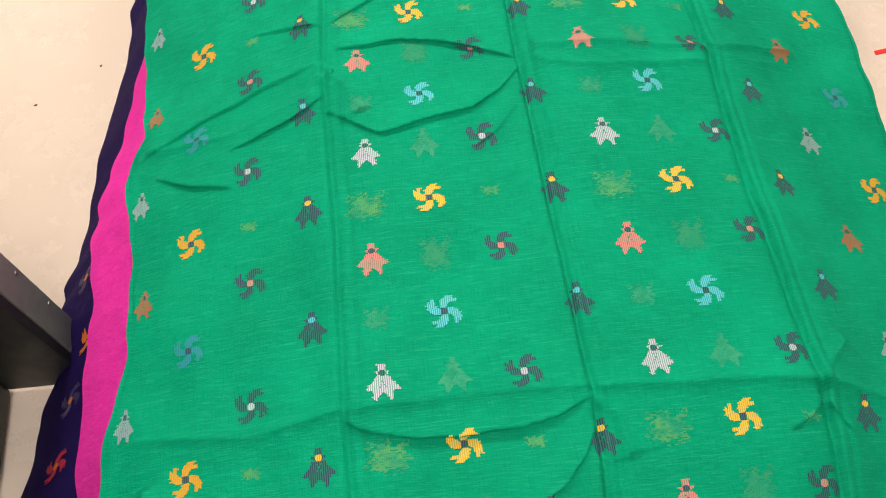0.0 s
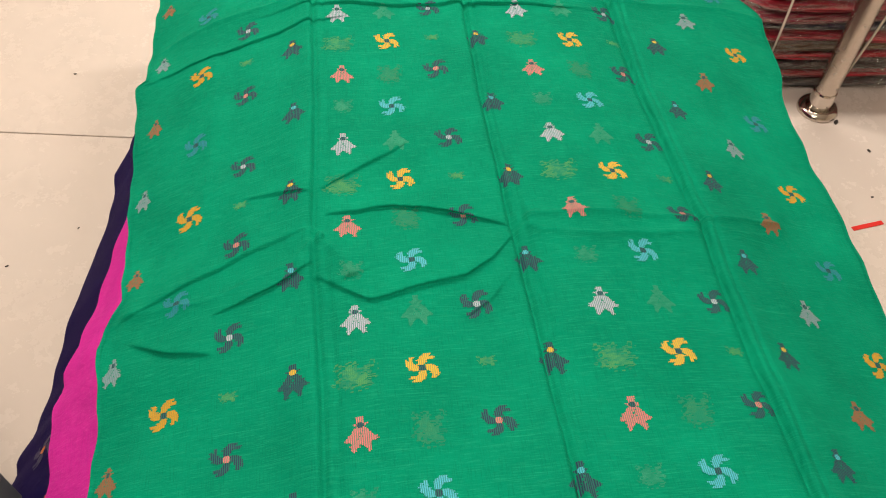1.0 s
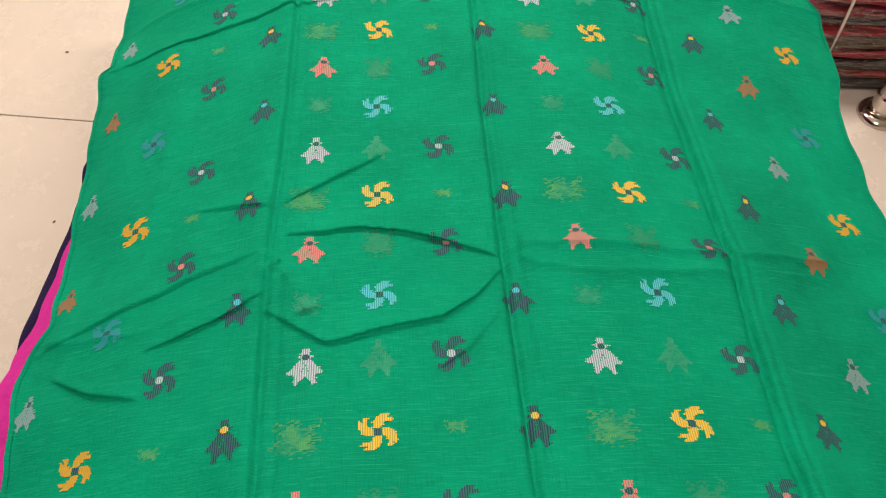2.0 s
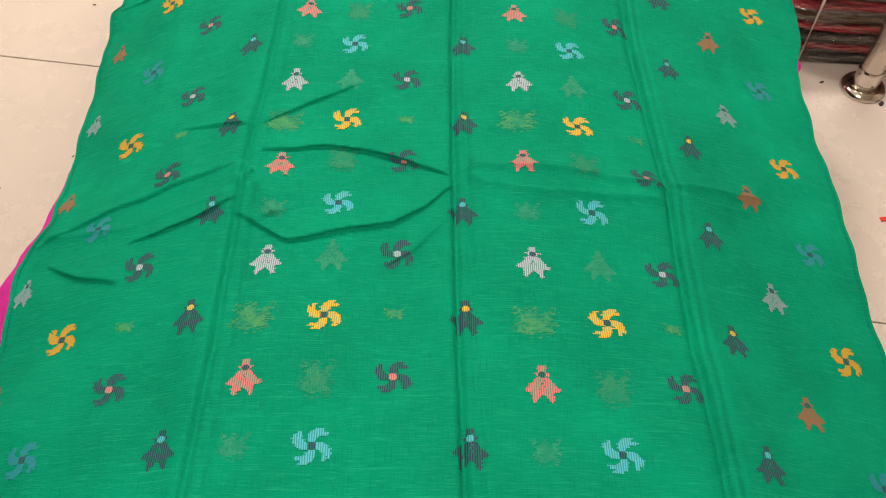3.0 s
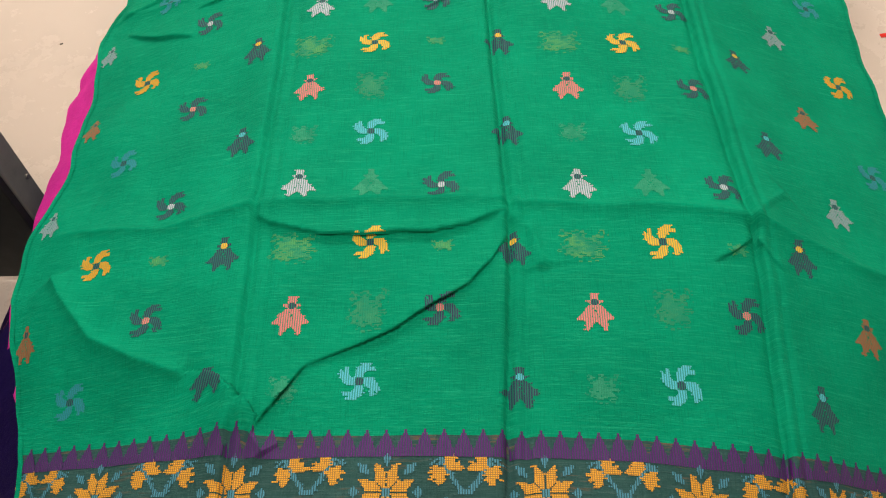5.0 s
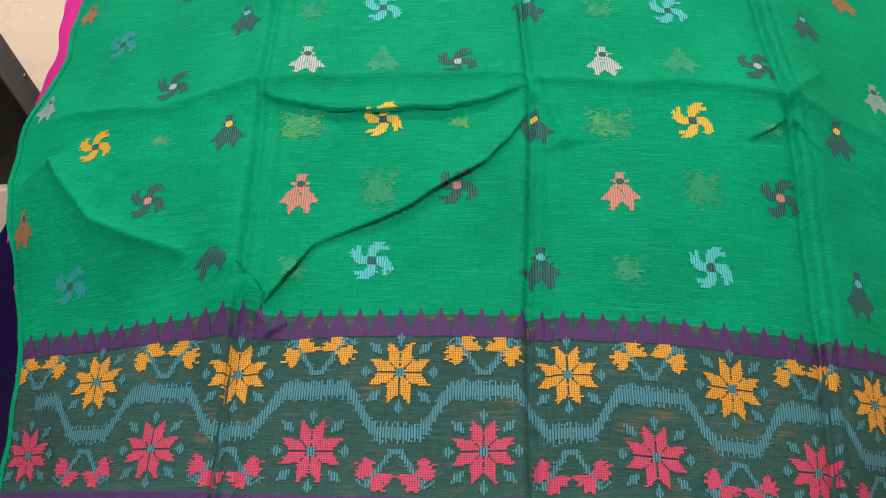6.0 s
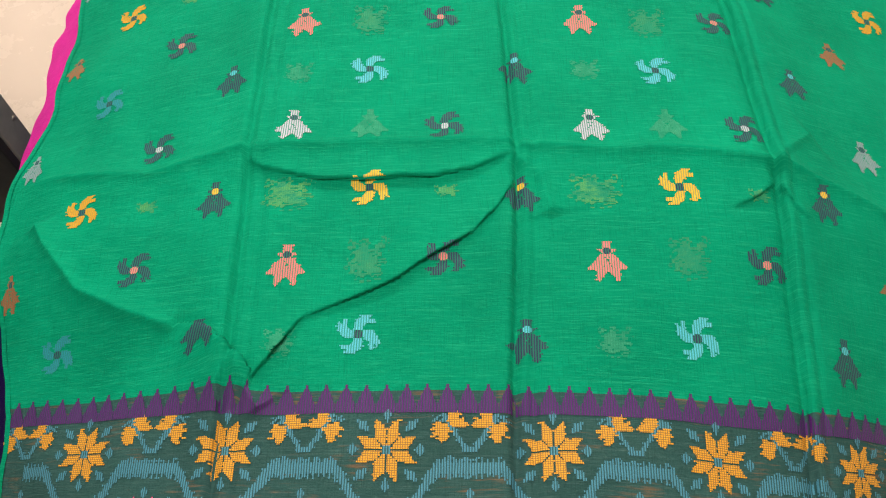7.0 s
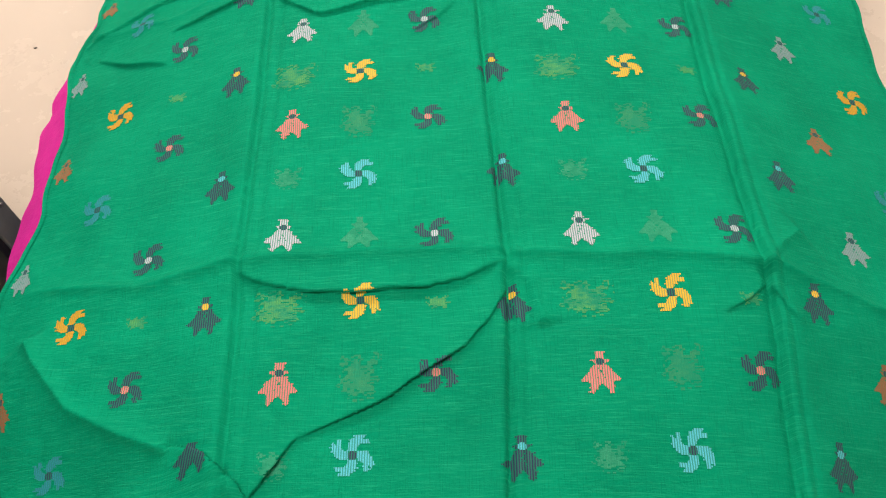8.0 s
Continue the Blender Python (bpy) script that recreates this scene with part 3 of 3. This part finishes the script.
CELL = 0.0014
for r in range(-3, 15):
    kind = ("white", "blue", "salmon", "yellow")[r % 4]
    for c in range(-7, 7):
        col = c % 4          # 0: dark flies, 1: pale flies, 2: bright pinwheels, 3: dark pinwheels
        cu, cv = c * CP + 0.002 * math.sin(c * 5 + r), r * RP + 0.003 * math.sin(c * 1.7 + r * 0.8)
        outer = c <= -6 or c >= 5
        if cu < left_edge(np.array(cv)) + 0.02 or cu > right_edge(np.array(cv)) - 0.02:
            if c == -7:
                cu = float(left_edge(np.array(cv))) + 0.021
        f_w, f_h, p_w = (0.0130 if c == -7 else 0.0186), 0.0215, 0.0200
        if col in (0, 1):
            cv -= 0.003
        if kind == "white":
            if col == 1:
                inlay("fly_motif", fly, cu, cv, f_w, f_h, CELL, [dull_white if outer else white, slate], saree, lie, fray=0.28)
            elif col == 3:
                inlay("pinwheel_motif", pinwheel, cu, cv, p_w, p_w, CELL, [slate, white], saree, lie, fray=0.28)
            elif col == 2 and not outer:
                inlay("faint_motif", fly, cu, cv, f_w * 1.1, f_h, CELL, [ghost_white, ghost_white], saree, lie, 0.0005)
        elif kind == "salmon":
            if col == 1:
                inlay("fly_motif", fly, cu, cv, f_w, f_h, CELL, [dull_salmon if outer else salmon, slate], saree, lie, fray=0.28)
            elif col == 3:
                inlay("pinwheel_motif", pinwheel, cu, cv, p_w, p_w, CELL, [slate, salmon], saree, lie, fray=0.28)
            elif col == 2 and not outer:
                inlay("faint_motif", blob, cu, cv, 0.020, 0.022, CELL, [ghost_brown], saree, lie, 0.0005)
        elif kind == "yellow":
            if col == 2:
                inlay("pinwheel_motif", pinwheel, cu, cv, p_w, p_w, CELL, [dull_yellow if outer else yellow, slate], saree, lie, fray=0.28)
            elif col == 0:
                inlay("fly_motif", fly, cu, cv, f_w, f_h, CELL, [slate, yellow], saree, lie, fray=0.28)
            elif col == 1 and not outer:
                inlay("faint_motif", blob, cu - 0.004, cv, 0.026, 0.019, CELL, [ghost_yellow], saree, lie, 0.0005)
            elif col == 3:
                inlay("faint_motif", blob, cu, cv, 0.012, 0.007, CELL, [ghost_yellow], saree, lie, 0.0005)
        else:
            if col == 2:
                inlay("pinwheel_motif", pinwheel, cu, cv, p_w, p_w, CELL, [dull_blue if outer else blue, slate], saree, lie, fray=0.28)
            elif col == 0:
                inlay("fly_motif", fly, cu, cv, f_w, f_h, CELL, [slate, blue], saree, lie, fray=0.28)
            elif col == 1 and not outer:
                inlay("faint_motif", blob, cu, cv, 0.016, 0.014, CELL, [ghost_white], saree, lie, 0.0005)

# woven end piece
FP, F0 = 0.1500, 0.0210      # pitch and start of its flowers
VF, VP = -0.347, -0.419


def wave_vine(x, y):
    """x: flower pitches, 0 at a yellow flower; y: metres from the row's middle."""
    p = np.abs((x + 0.5) % 1.0 - 0.5)
    mid = -0.0195 + 0.039 * smooth(p, 0.12, 0.38)
    run = np.abs(p - 0.25) < 0.07
    comb = 0.0054 + (0.0040 + 0.0012 * np.sin(x * 47)) * (np.sin(x * 2 * np.pi * 26) > 0.1) * ~run
    return np.abs(y - mid) < np.where(run, 0.0068, comb)


end_cell = 0.0016


def vine_cells(x, y):
    return wave_vine(x * 0.5, y * 0.040), np.zeros(x.shape, bool)


def triangle(x, y):
    half = np.where(y < -0.45, 1.0, np.where(y < 0.30, 0.86 - 0.42 * (y + 0.45) / 0.75, np.where(y < 0.62, 0.40 - 0.26 * (y - 0.30) / 0.32, np.where(y < 0.84, 0.08, -1.0))))
    return np.abs(x) < half * 0.97, np.zeros(x.shape, bool)


for k in range(-4, 4):
    u0 = F0 + FP * k
    for cu, cv, main, leafmat, fl in ((u0, VF, gold, teal, 1), (u0 + FP / 2, VP, rose, teal, 1)):
        if -0.55 < cu < 0.56:
            inlay("flower_motif", star, cu, cv, 0.0264, 0.0290, end_cell, [main, teal], saree, lie, 0.0009, fray=0.25)
            inlay("leaf_motif", star_leaves, cu, cv, 0.0304, 0.0330, end_cell, [teal], saree, lie, 0.0010)
    for cu, cv, main, fl in ((u0 + FP / 2, -0.331, gold, 1), (u0, -0.434, rose, -1)):
        if -0.53 < cu < 0.54:
            inlay("bud_motif", buds, cu, cv, 0.0330, 0.0215, end_cell, [main], saree, lie, 0.0009, fl, 0.45)
            inlay("stem_motif", bud_stems, cu, cv, 0.0330, 0.0215, end_cell, [teal], saree, lie, 0.0008, fl, 0.3)
    if -0.50 < u0 < 0.50:
        inlay("vine_motif", vine_cells, u0, -0.3825, FP / 2 / 1.15, 0.040, FP / 2 / 45, [teal], saree, lie, 0.0007, fray=0.3)
for k in range(-32, 32):
    cu = k * FP / 8
    if -0.53 < cu < 0.545:
        inlay("temple_spire_motif", triangle, cu, -0.2970, FP / 16 * 1.02, 0.0140, 0.0013, [purple], saree, lie, 0.0010)
        inlay("temple_spire_motif", triangle, cu, -0.4745, FP / 16 * 1.02, 0.0140, 0.0013, [purple], saree, lie, 0.0010, -1)

# ---- the sarees that lie beneath ----
def under(edge_out, drop, v0, v1, right_out, right_drop, base):
    def place(u, v, lift=0.0):
        u, v = np.asarray(u, float), np.asarray(v, float)
        el, er = left_edge(v) + 0.045, right_edge(v) - 0.045
        uc = np.clip(u, el, er)
        x, y, z = lie(uc, v, -base, False)
        e, d = np.interp(v, *edge_out) + 0.045, np.interp(v, *drop)
        s = np.clip((el - u) / 0.3, 0, 1)          # 0 at the table's side, 1 at the hanging edge
        wav = 0.0025 * np.sin(v * 19 + s * 2) + 0.001 * np.sin(v * 71 + 1) - 0.012 * np.exp(-((v - 0.36) / 0.02) ** 2)
        x = x - (e + wav * s) * s
        z = z - d * s ** 1.08
        e2, d2 = np.interp(v, *right_out) + 0.045, np.interp(v, *right_drop)
        s2 = np.clip((u - er) / 0.3, 0, 1)
        x = x + (e2 + 0.006 * np.sin(v * 43) * s2) * s2
        z = z - d2 * s2 ** 1.08
        return x, y, z + lift
    return place


def under_sheet(thing, name, place, v0, v1, mat, label=""):
    v = np.linspace(v0, v1, int((v1 - v0) / 0.010) + 1)
    vv = np.repeat(v[:, None], 150, 1)
    el, er = left_edge(vv) + 0.045 - 0.3, right_edge(vv) - 0.045 + 0.3
    u = el + (er - el) * np.linspace(0, 1, 150)[None, :]
    x, y, z = place(u, vv)
    return grid_mesh(name, x, y, z, u, vv, [mat], np.zeros((len(v) - 1) * 149), thing, label)


pink_lie = under(((-0.8, -0.30, -0.10, 0.10, 0.30, 0.44, 0.60, 0.75, 1.5), (0.01, 0.01, 0.075, 0.106, 0.092, 0.086, 0.042, 0.0, -0.02)),
                 ((-0.8, -0.30, -0.10, 0.10, 0.30, 0.44, 0.60, 0.75, 1.5), (0.05, 0.05, 0.15, 0.12, 0.11, 0.09, 0.08, 0.06, 0.04)), 0, 0,
                 ((-0.8, 0.55, 0.70, 0.85, 1.05, 1.5), (-0.03, -0.03, 0.01, 0.035, 0.060, 0.03)), ((-0.8, 0.55, 0.70, 0.85, 1.05, 1.5), (0.02, 0.03, 0.05, 0.09, 0.16, 0.16)), 0.020)
pink = tagged(empty("magenta_saree"), "magenta pink cotton saree lying beneath the green one, edge hanging", "saree")
under_sheet(pink, "body_cloth", pink_lie, -0.265, 1.5, pink_cloth)
under_sheet(pink, "pallu", pink_lie, -0.80, -0.265, maroon_cloth, "maroon end piece with cream leaves")
navy_lie = under(((-0.8, -0.30, -0.05, 0.17, 0.25, 0.40, 0.60, 0.80, 1.5), (0.10, 0.25, 0.32, 0.30, 0.245, 0.250, 0.180, 0.10, 0.0)),
                 ((-0.8, -0.30, -0.05, 0.17, 0.25, 0.40, 0.60, 0.80, 1.5), (0.20, 0.38, 0.43, 0.42, 0.36, 0.36, 0.28, 0.20, 0.1)), 0, 0,
                 ((-0.8, 1.5), (-0.04, -0.04)), ((-0.8, 1.5), (0.03, 0.03)), 0.030)
navy = tagged(empty("navy_saree"), "dark navy blue saree with orange pinwheels, hanging beneath", "saree")
under_sheet(navy, "body_cloth", navy_lie, -0.80, 1.5, navy_cloth)
for i, v in enumerate((-0.16, -0.06, 0.04, 0.14, 0.24, 0.34)):
    u = float(left_edge(np.array(v))) + 0.045 - 0.20
    inlay("pinwheel_motif", pinwheel, u, v, 0.028, 0.021, 0.0022, [(orange_n, grey_n, red_n, grey_n)[i % 4], orange_n], navy, navy_lie, 0.0018)
for v in (0.02, -0.09):
    u = float(left_edge(np.array(v))) + 0.045 - 0.13
    inlay("pinwheel_motif", pinwheel, u, v, 0.028, 0.019, 0.0022, [plum_p, orange_n], pink, pink_lie, 0.0015)
for v in (-0.31, -0.37, -0.43):
    u = float(left_edge(np.array(v))) + 0.045 - 0.15
    inlay("leaf_motif", star, u, v, 0.05, 0.024, 0.0022, [cream, cream], pink, pink_lie, 0.0015)

# ---- low table under the sarees ----
table = tagged(empty("low_table", (-0.02, 0.35, FLOOR)), "low brown wooden table hidden under the spread sarees", "table")
TT = -0.085 - FLOOR
part("tabletop", box(-0.27, -0.40, TT - 0.030, 0.25, 1.16, TT, 0.004), wood, table)
for sx in (-0.25, 0.19):
    for sy in (-0.38, 1.09):
        part("leg", box(sx, sy, 0, sx + 0.04, sy + 0.04, TT - 0.0305, 0.003), wood, table)


# ---- steel poles ----
def steel_pole(x, y, top=2.0):
    p = tagged(empty("steel_pole", (x, y, FLOOR)), "round polished steel pole standing on the tiled floor", "pole", "rack poles")
    part("tube", lathe([(0.0255, 0.060), (0.0255, top)], 32), chrome, p, smooth=False)
    part("sleeve", lathe([(0.0285, 0.014), (0.0285, 0.058), (0.0270, 0.062)], 32), chrome_cap, p)
    part("flange", lathe([(0.050, 0.0), (0.0505, 0.004), (0.047, 0.011), (0.040, 0.0155), (0.033, 0.0175), (0.032, 0.014)], 40), chrome_cap, p, "polished domed floor flange", True)
    return p


steel_pole(0.915, 1.172)
steel_pole(0.735, 1.315)


# ---- stack of packed sarees ----
def rounded_slab(w, d, h, seed, sag=0.004):
    bm = bmesh.new()
    rnd = random.Random(seed)
    nx, sec = 26, []
    for k in range(18):
        a = 2 * math.pi * k / 18
        cx, cz = math.cos(a), math.sin(a)
        px = math.copysign(abs(cx) ** 0.25, cx)
        pz = math.copysign(abs(cz) ** 0.75, cz)
        sec.append((px * d / 2, pz * h / 2))
    ph = rnd.random() * 6
    rings = []
    for i in range(nx + 1):
        x = -w / 2 + w * i / nx
        e = min(1, 0.82 + 4 * min(i, nx - i) / nx)
        dz = sag * math.sin(i * 0.7 + ph) + 0.5 * sag * math.sin(i * 1.9 + 2 * ph)
        dy = 0.004 * math.sin(i * 0.5 + ph * 1.7)
        rings.append([bm.verts.new((x, y * e + dy, h / 2 + z * e + dz * 0.3)) for y, z in sec])
    for a, b in zip(rings, rings[1:]):
        for k in range(18):
            bm.faces.new((a[k], b[k], b[(k + 1) % 18], a[(k + 1) % 18]))
    bm.faces.new(rings[0])
    bm.faces.new(rings[-1][::-1])
    return bm


GREYS, REDS = (0.075, 0.07, 0.07), (0.62, 0.012, 0.04)
PACKS = [("grey", GREYS), ("crimson", REDS), ("dark grey", (0.09, 0.075, 0.065)), ("crimson", REDS), ("bronze brown", (0.17, 0.11, 0.05)), ("crimson", REDS),
         ("navy", (0.035, 0.042, 0.09)), ("maroon", (0.34, 0.014, 0.04)), ("crimson", REDS), ("grey", GREYS)]
cloths = {k: packet_cloth("folded_" + k.replace(" ", "_"), c) for k, c in PACKS}


def stack(kinds, sx, sy, w, turn, group):
    zz = FLOOR + 0.001
    for i, k in enumerate(kinds):
        h = 0.028 + 0.004 * math.sin(i * 1.9)
        off = 0.007 * math.sin(i * 2.3)
        pk = tagged(empty("packed_saree", (sx + off, sy + off * 0.7, zz)), f"folded {k} saree in clear plastic wrap, stacked", "saree packet", group)
        pk.rotation_euler[2] = radians(turn + 0.8 * math.sin(i * 3.1))
        part("folded_cloth", rounded_slab(w, 0.36, h - 0.004, i), cloths[k], pk, "", True)
        part("plastic_wrap", rounded_slab(w + 0.02, 0.372, h - 0.0005, i + 40, 0.006), film_mat, pk, "clear glossy plastic film", True)
        zz += h
    return zz - FLOOR


H = stack([k for k, _ in PACKS] + ["navy", "crimson", "bronze brown"], 1.22, 1.400, 1.00, -5, "stack of packed sarees")
stack(["maroon", "grey", "navy", "crimson", "dark grey"], 0.20, 1.70, 0.80, -3, "second stack of packed sarees")
strings = tagged(empty("packing_string", (1.22, 1.400, FLOOR)), "white packing string tied round the saree stack", "string")
strings.rotation_euler[2] = radians(-5)
for sx, lean in ((-0.425, 0.0), (-0.225, -0.05), (0.15, 0.02)):
    loop = [(sx, -0.194, 0.004), (sx - lean * 0.5, -0.198, H * 0.5), (sx - lean, -0.194, H - 0.01), (sx - lean, -0.175, H + 0.004), (sx - lean, 0.0, H + 0.006), (sx - lean, 0.175, H + 0.004), (sx - lean, 0.194, H - 0.02), (sx, 0.194, 0.004)]
    part("string_loop", tube(loop, 0.0030), string_mat, strings, "", True)

# ---- dark steel rack at the table's side ----
rack = tagged(empty("steel_rack", (-0.772, 0.300, FLOOR)), "dark grey painted steel rack, scuffed, beside the table", "rack")
part("upright", box(-0.050, -0.056, 0, 0, 0, 1.30, 0.003), grey_paint, rack, "grey painted upright with chipped edges")
# dark sheet standing in for shade on the upright's near side
part("shaded_face_panel", box(-0.50, -0.075, 0.02, -0.002, -0.0575, 1.28, 0.002), dark_paint_and_shade, rack)
part("cabinet_body", box(-0.50, -0.60, 0.02, -0.145, -0.0765, 1.28, 0.004), dark_paint_and_shade, rack)
for zc in (0.225, 0.34, 0.43):
    scr = part("screw", lathe([(0.004, 0), (0.004, 0.0015), (0.0025, 0.0025)], 10), bare_edge, rack, "", True)
    scr.matrix_basis = pose(0.0002, -0.012, zc, 0, 90, 0)

# ---- small litter ----
strip = part("red_strip", box(-0.038, -0.0055, 0, 0.038, 0.0055, 0.0016, 0.0006), red_plastic)
strip.matrix_basis = pose(0.884, 0.800, FLOOR + 0.0005, 0, 0, 9)
tagged(strip, "small flat red plastic strip on the floor", "litter")


def speck(x, y, s, turn):
    bm = bmesh.new()
    bmesh.ops.create_icosphere(bm, subdivisions=2, radius=s)
    for w in bm.verts:
        n3 = noise.noise(w.co * 160 + Vector((x * 9, y * 9, 0)))
        w.co = Vector((w.co.x * (1.5 + n3), w.co.y * (0.8 + n3 * 0.5), w.co.z * 0.25))
    ob = part("lint_speck", bm, lint, None, "", True)
    ob.matrix_basis = pose(x, y, FLOOR + s * 0.25, 0, 0, turn)
    return tagged(ob, "tiny dark scrap of lint on the floor tile", "lint", "floor specks")


for x, y, s, a in ((0.828, 1.190, 0.004, 20), (0.943, 1.122, 0.006, 50), (0.984, 1.022, 0.004, 100), (0.93, 0.88, 0.0025, 10), (-0.95, 0.86, 0.003, 10), (-0.82, 0.95, 0.0025, 60), (-0.90, 1.45, 0.003, 0)):
    speck(x, y, s, a)

# ---- floor tiles ----
floor = tagged(part("floor", box(X0, Y0, FLOOR - 0.10, X1, Y1, FLOOR - 0.004), grout), "polished cream floor tiles with thin dark joints", "floor", kind="structure")
TW, TL, GAP = 0.60, 1.20, 0.0015
bm = box(-TW / 2 + GAP, -TL / 2 + GAP, -0.012, TW / 2 - GAP, TL / 2 - GAP, 0.0, 0.001, 1)
tile_mesh = bpy.data.meshes.new("tile")
bm.to_mesh(tile_mesh)
bm.free()
tile_mesh.materials.append(tile_mat)
turn = Matrix.Rotation(radians(-8.3), 4, "Z")
for i in range(-8, 9):
    for j in range(-5, 6):
        c = Vector((-0.95, 1.246, 0)) + turn @ Vector((i * TW, (j + 0.637 * (i % 2) + 0.5) * TL, 0))
        if X0 - 0.6 < c.x < X1 + 0.6 and Y0 - 0.6 < c.y < Y1 + 0.6:
            t = new("tile", tile_mesh)
            t.parent = floor
            t.matrix_basis = Matrix.Translation((c.x, c.y, FLOOR)) @ turn
